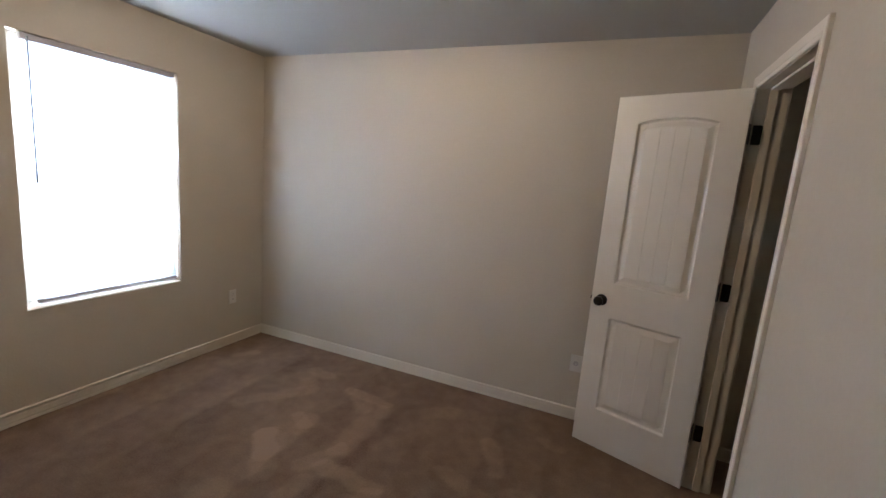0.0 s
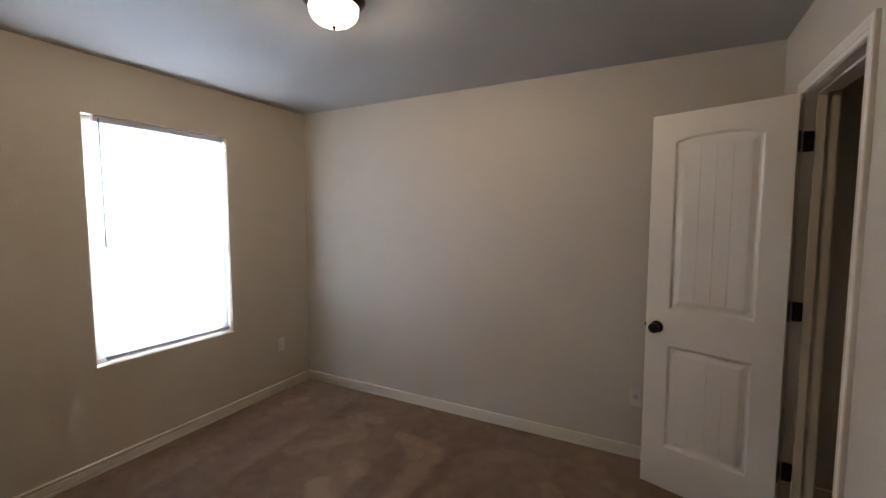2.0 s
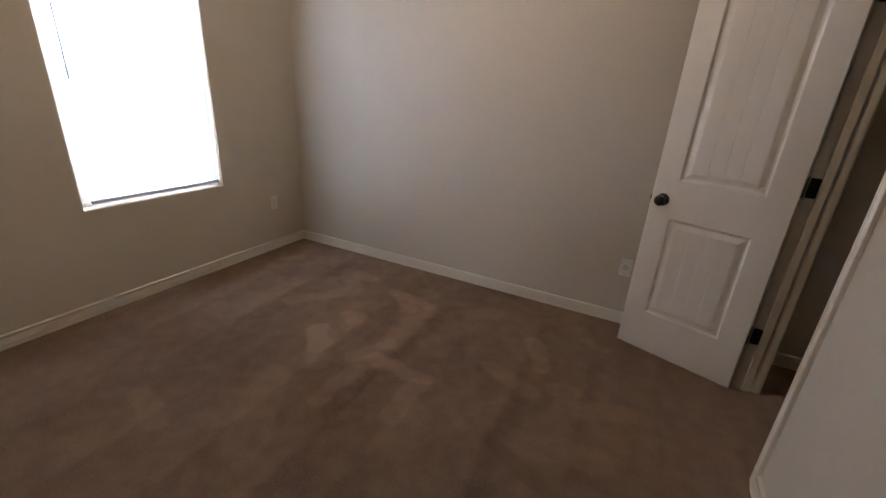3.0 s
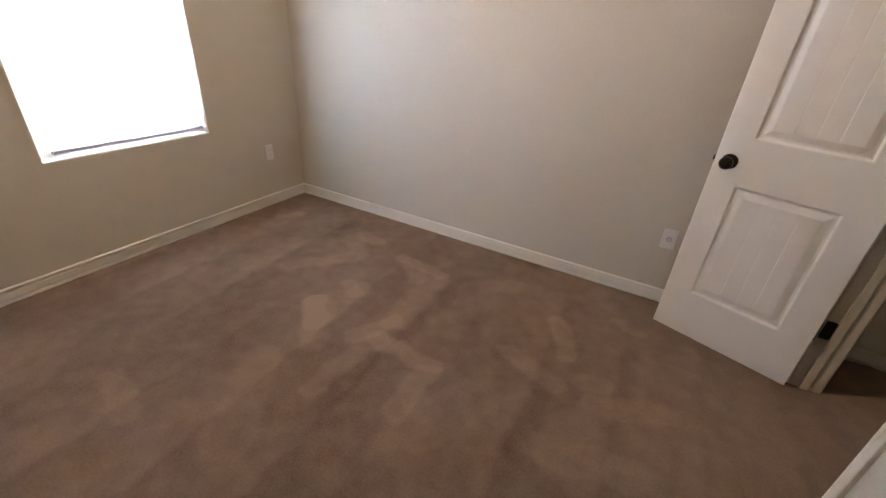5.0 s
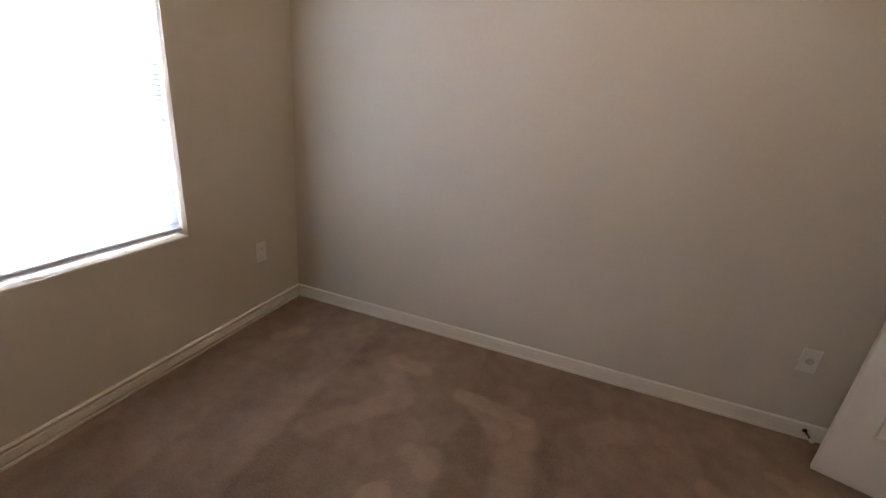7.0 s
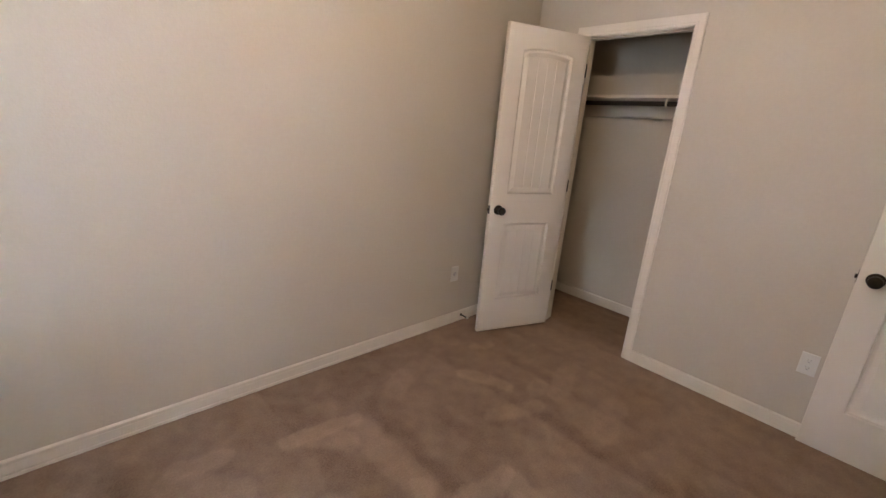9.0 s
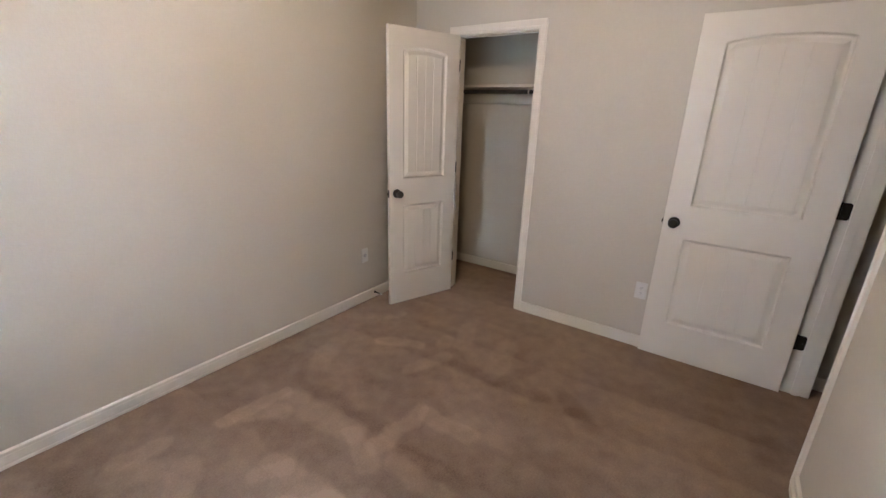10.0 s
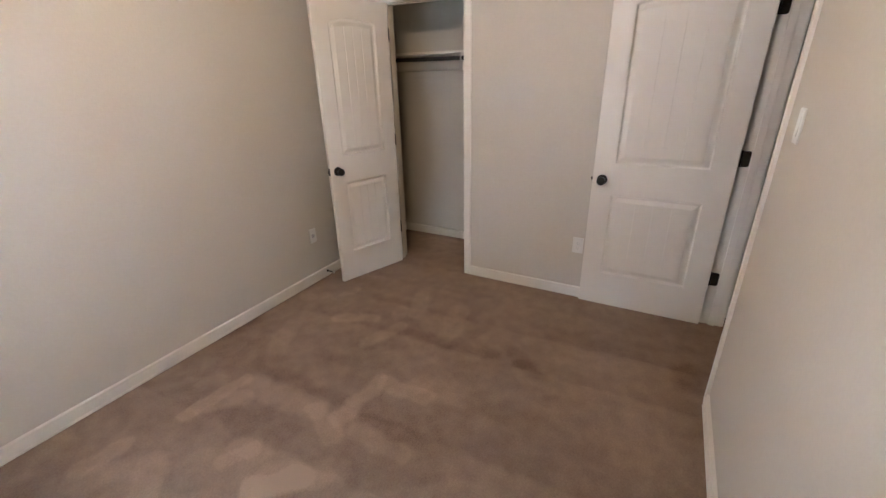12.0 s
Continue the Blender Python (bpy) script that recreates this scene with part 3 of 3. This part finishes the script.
BY0, BY1, BX = WY0 + 0.058, WY1 - 0.006, -0.034
part("window_sill", box(-0.0625, 0.004, WY0 + 0.001, WY1 - 0.001, WZ0 - 0.0005, WZ0 + 0.006, bevel=0.002), TRIM, None, "white painted sill inside the window opening", kind="structure")
blind = empty("window_blind", pose(BX, (BY0 + BY1) / 2, WZ0), "white mini blind lowered to the sill with its slats closed", "window blind")
hw = (BY1 - BY0) / 2 - 0.005
part("headrail", box(-0.016, 0.017, -hw, hw, WH - 0.034, WH - 0.003, bevel=0.002), RAIL, blind, "grey-white metal headrail, darkened in colour for its backlit shade")
part("bottom_rail", box(-0.012, 0.012, -hw, hw, 0.027, 0.045, bevel=0.004), RAIL, blind, "grey-white bottom rail, darkened in colour for its backlit shade")
slat = bmesh.new()
sec = [(-0.0125, -0.0012), (-0.0085, 0.0006), (0.0, 0.0016), (0.0085, 0.0006), (0.0125, -0.0012)]
rows = [[slat.verts.new((x, s * (hw - 0.002), z + dz)) for x, z in sec] for s in (-1, 1) for dz in (0.0, -0.0004)]
for i in range(4):
    for a, c in ((0, 2), (1, 3)):
        slat.faces.new((rows[a][i], rows[a][i + 1], rows[c][i + 1], rows[c][i]))
    slat.faces.new((rows[0][i], rows[0][i + 1], rows[1][i + 1], rows[1][i]))
    slat.faces.new((rows[2][i], rows[2][i + 1], rows[3][i + 1], rows[3][i]))
slat.faces.new((rows[0][0], rows[1][0], rows[3][0], rows[2][0]))
slat.faces.new((rows[0][4], rows[1][4], rows[3][4], rows[2][4]))
first = part("slat", slat, SLAT, blind, smooth=False, at=pose(0, 0, 0.058, 0, -79))
rnd = random.Random(4)
n_slats = 70
for k in range(1, n_slats):
    o = new("slat", first.data)
    o.parent = blind
    o.matrix_basis = pose(0, 0, 0.058 + k * (WH - 0.103) / (n_slats - 1), rnd.uniform(-0.05, 0.05), -79 + rnd.uniform(-2, 2))
for y in (-hw + 0.11, 0.0, hw - 0.11):
    for x in (-0.0135, 0.0135):
        part("ladder_cord", turned([(0, 0.03), (0.0006, 0.03), (0.0006, WH - 0.03), (0, WH - 0.03)], 5, Matrix.Translation((x, y, 0))), VINYL, blind)
wand = turned([(0, 0.70), (0.0032, 0.701), (0.0045, 0.715), (0.0045, 0.76), (0.0034, 0.775), (0.0034, 1.43), (0, 1.431)], 6, pose(0.024, -hw + 0.025, 0))
add_box(wand, 0.014, 0.026, -hw + 0.021, -hw + 0.029, 1.428, 1.452, bevel=0.002)
part("tilt_wand", wand, material("clear_grey_plastic", (0.16, 0.19, 0.22), rough=0.2), blind, "thin grey plastic tilt wand")

# ---- ceiling lamp and smoke detector ----
lamp = empty("ceiling_lamp", pose(1.632, -1.385, H), "flush ceiling light with bronze ring and glowing frosted bowl", "ceiling lamp")
pan = turned([(0.0, -0.001), (0.129, -0.001), (0.131, -0.005), (0.129, -0.009), (0.123, -0.012), (0.121, -0.018), (0.116, -0.023), (0.113, -0.030), (0.107, -0.033), (0.102, -0.031), (0.102, -0.008), (0.0, -0.008)], 48)
part("lamp_ring", pan, BRONZE, lamp, "stepped bronze ring", smooth=True)
bowl = turned([(0.099, -0.022), (0.104, -0.036), (0.101, -0.058), (0.092, -0.075), (0.076, -0.090), (0.053, -0.101), (0.026, -0.107), (0.0, -0.109)], 48)
glass = part("lamp_bowl", bowl, BOWL, lamp, "glowing frosted glass bowl", smooth=True)
glass.visible_shadow = False
part("finial", turned([(0, -0.107), (0.008, -0.108), (0.009, -0.113), (0.005, -0.117), (0.006, -0.122), (0.0, -0.126)], 16), BRONZE, lamp, "small bronze finial", smooth=True)

detector = empty("smoke_detector", pose(2.70, -1.41, H), "round white plastic smoke detector", "smoke detector")
part("housing", turned([(0, -0.0005), (0.068, -0.0005), (0.068, -0.010), (0.064, -0.014), (0.060, -0.028), (0.048, -0.036), (0.0, -0.038)], 36), PLASTIC, detector, smooth=True)
part("test_button", turned([(0, -0.0375), (0.010, -0.0375), (0.010, -0.040), (0, -0.0405)], 18), PLASTIC, detector)

# ---- outlets and switch ----
def plate(parent, w=0.072, h=0.116):
    """A wall plate with sloped edges; local y is the way it faces."""
    bm = bmesh.new()
    rings = [[bm.verts.new((sx * (w / 2 - e), y, sz * (h / 2 - e))) for sx, sz in ((-1, -1), (1, -1), (1, 1), (-1, 1))] for e, y in ((0.0, 0.0), (0.0, 0.002), (0.0015, 0.0042), (0.006, 0.0058))]
    for a, c in zip(rings, rings[1:]):
        for i in range(4):
            bm.faces.new((a[i], a[(i + 1) % 4], c[(i + 1) % 4], c[i]))
    bm.faces.new(rings[-1])
    bm.faces.new(rings[0][::-1])
    return part("wall_plate", bm, PLASTIC, parent, "white plastic wall plate")


def screw(parent, z, y=0.0058):
    part("screw", turned([(0, 0), (0.0032, 0), (0.0028, 0.0009), (0, 0.001)], 12, pose(0, y, z, -90)), PLASTIC, parent)


def duplex(at, label):
    o = empty("wall_outlet", at, label, "outlet")
    plate(o)
    screw(o, 0.0)
    for z in (-0.0195, 0.0195):
        face = bmesh.new()
        pts = [(0.0172 * math.cos(a), max(-0.0135, min(0.0135, 0.0172 * math.sin(a)))) for a in [2 * math.pi * i / 28 for i in range(28)]]
        lo, hi = [face.verts.new((x, 0.0050, z + q)) for x, q in pts], [face.verts.new((x * 0.97, 0.0072, z + q * 0.97)) for x, q in pts]
        face.faces.new(hi)
        for i in range(28):
            face.faces.new((lo[i], lo[(i + 1) % 28], hi[(i + 1) % 28], hi[i]))
        r = part("receptacle", face, PLASTIC, o, "white receptacle face")
        sl = bmesh.new()
        add_box(sl, -0.0072, -0.0056, 0.0070, 0.0074, z - 0.001, z + 0.008)
        add_box(sl, 0.0056, 0.0072, 0.0070, 0.0074, z, z + 0.0075)
        add_box(sl, -0.002, 0.002, 0.0070, 0.0074, z - 0.010, z - 0.0062)
        part("slots", sl, DARK, r)
    return o


duplex(pose(0.0005, -0.315, 0.407, 0, 0, -90), "white duplex outlet on the wall beside the window")
duplex(pose(XE - 0.0005, -1.945, 0.405, 0, 0, 90), "white duplex outlet partly behind the open entry door")
coax = empty("cable_outlet", pose(2.782, -0.0005, 0.39, 0, 0, 180), "white wall plate with a round coaxial socket", "outlet")
plate(coax)
screw(coax, 0.042)
screw(coax, -0.042)
part("coaxial_collar", turned([(0, 0.0055), (0.0165, 0.0055), (0.0160, 0.0078), (0.011, 0.0090), (0, 0.0090)], 24, pose(0, 0, 0, -90)), material("grey_plastic", (0.42, 0.40, 0.40), rough=0.4), coax, "raised grey collar")
part("coaxial_socket", turned([(0, 0.008), (0.0055, 0.008), (0.0055, 0.010), (0.0047, 0.010), (0.0047, 0.018), (0.003, 0.018), (0.003, 0.014), (0, 0.014)], 12, pose(0, 0, 0, -90)), STEEL, coax, "threaded steel socket")
switch = empty("light_switch", pose(2.375, YS + 0.0005, 1.375), "white rocker light switch on a plain plate", "light switch")
plate(switch)
screw(switch, 0.047)
screw(switch, -0.047)
rocker = bmesh.new()
v = [rocker.verts.new(q) for q in ((-0.0165, 0.005, -0.033), (0.0165, 0.005, -0.033), (0.0165, 0.005, 0.033), (-0.0165, 0.005, 0.033),
                                   (-0.0160, 0.0095, -0.0325), (0.0160, 0.0095, -0.0325), (0.0160, 0.0068, 0.0), (-0.0160, 0.0068, 0.0), (0.0160, 0.0072, 0.0325), (-0.0160, 0.0072, 0.0325))]
for q in ((4, 5, 6, 7), (7, 6, 8, 9), (0, 1, 5, 4), (1, 2, 8, 6, 5), (2, 3, 9, 8), (3, 0, 4, 7, 9)):
    rocker.faces.new([v[i] for i in q])
part("rocker", rocker, PLASTIC, switch, "white rocker")

# ---- rigid door stop on the baseboard ----
bumper = empty("door_stop", pose(2.874, -0.0122, 0.044, 90), "bronze door stop with white rubber tip screwed to the baseboard", "door stop")
part("stop_post", turned([(0, 0), (0.0125, 0), (0.0125, 0.003), (0.008, 0.007), (0.0048, 0.012), (0.0045, 0.058), (0.008, 0.062), (0.008, 0.066), (0, 0.066)], 20), BRONZE, bumper, "dark bronze post", smooth=True)
part("rubber_tip", turned([(0, 0.066), (0.0085, 0.066), (0.0090, 0.070), (0.0085, 0.079), (0.005, 0.082), (0, 0.082)], 18), PLASTIC, bumper, "white rubber tip", smooth=True)

# ---- closet shelf and rod ----
shelf = empty("closet_shelf", pose(CXB, (CYS + 0.0) / 2, 1.716), "white painted closet shelf on cleats", "shelf")
hl = -CYS / 2
part("shelf_board", box(-0.300, -0.001, -hl + 0.001, hl - 0.001, 0.0, 0.019, bevel=0.002), TRIM, shelf, "white painted shelf board")
part("cleat", box(-0.019, -0.0005, -hl + 0.02, hl - 0.02, -0.125, -0.0005, bevel=0.002), TRIM, shelf, "white back cleat")
part("cleat", box(-0.300, -0.020, hl - 0.0195, hl - 0.0005, -0.115, -0.0005, bevel=0.002), TRIM, shelf, "white side cleat")
part("cleat", box(-0.300, -0.020, -hl + 0.0005, -hl + 0.0195, -0.115, -0.0005, bevel=0.002), TRIM, shelf, "white side cleat")
br = bmesh.new()
add_box(br, -0.28, -0.02, -0.009, 0.009, -0.008, -0.001, bevel=0.001)
add_box(br, -0.0275, -0.0195, -0.009, 0.009, -0.24, -0.002, bevel=0.001)
add_turned(br, [(0.024, -0.006), (0.027, -0.006), (0.027, 0.006), (0.024, 0.006), (0.024, -0.006)], 20, pose(-0.272, 0, -0.037, 90))
part("shelf_bracket", local(br, Matrix.Translation((0, -0.815 + hl, 0))), TRIM, shelf, "white shelf and rod bracket")
rod = empty("closet_rod", pose(CXB - 0.272, -hl, 1.679), "dark bronze closet rod hung under the shelf", "closet rod")
part("rod", turned([(0, -hl + 0.02), (0.0165, -hl + 0.02), (0.0165, hl - 0.02), (0, hl - 0.02)], 20, pose(0, 0, 0, 90)), ROD, rod, smooth=True)
for s in (-1, 1):
    part("rod_socket", turned([(0.0175, 0), (0.028, 0), (0.028, 0.004), (0.021, 0.012), (0.0175, 0.012), (0.0175, 0)], 20, pose(0, s * (hl - 0.0195), 0, 90 * s)), TRIM, rod, "white rod socket")
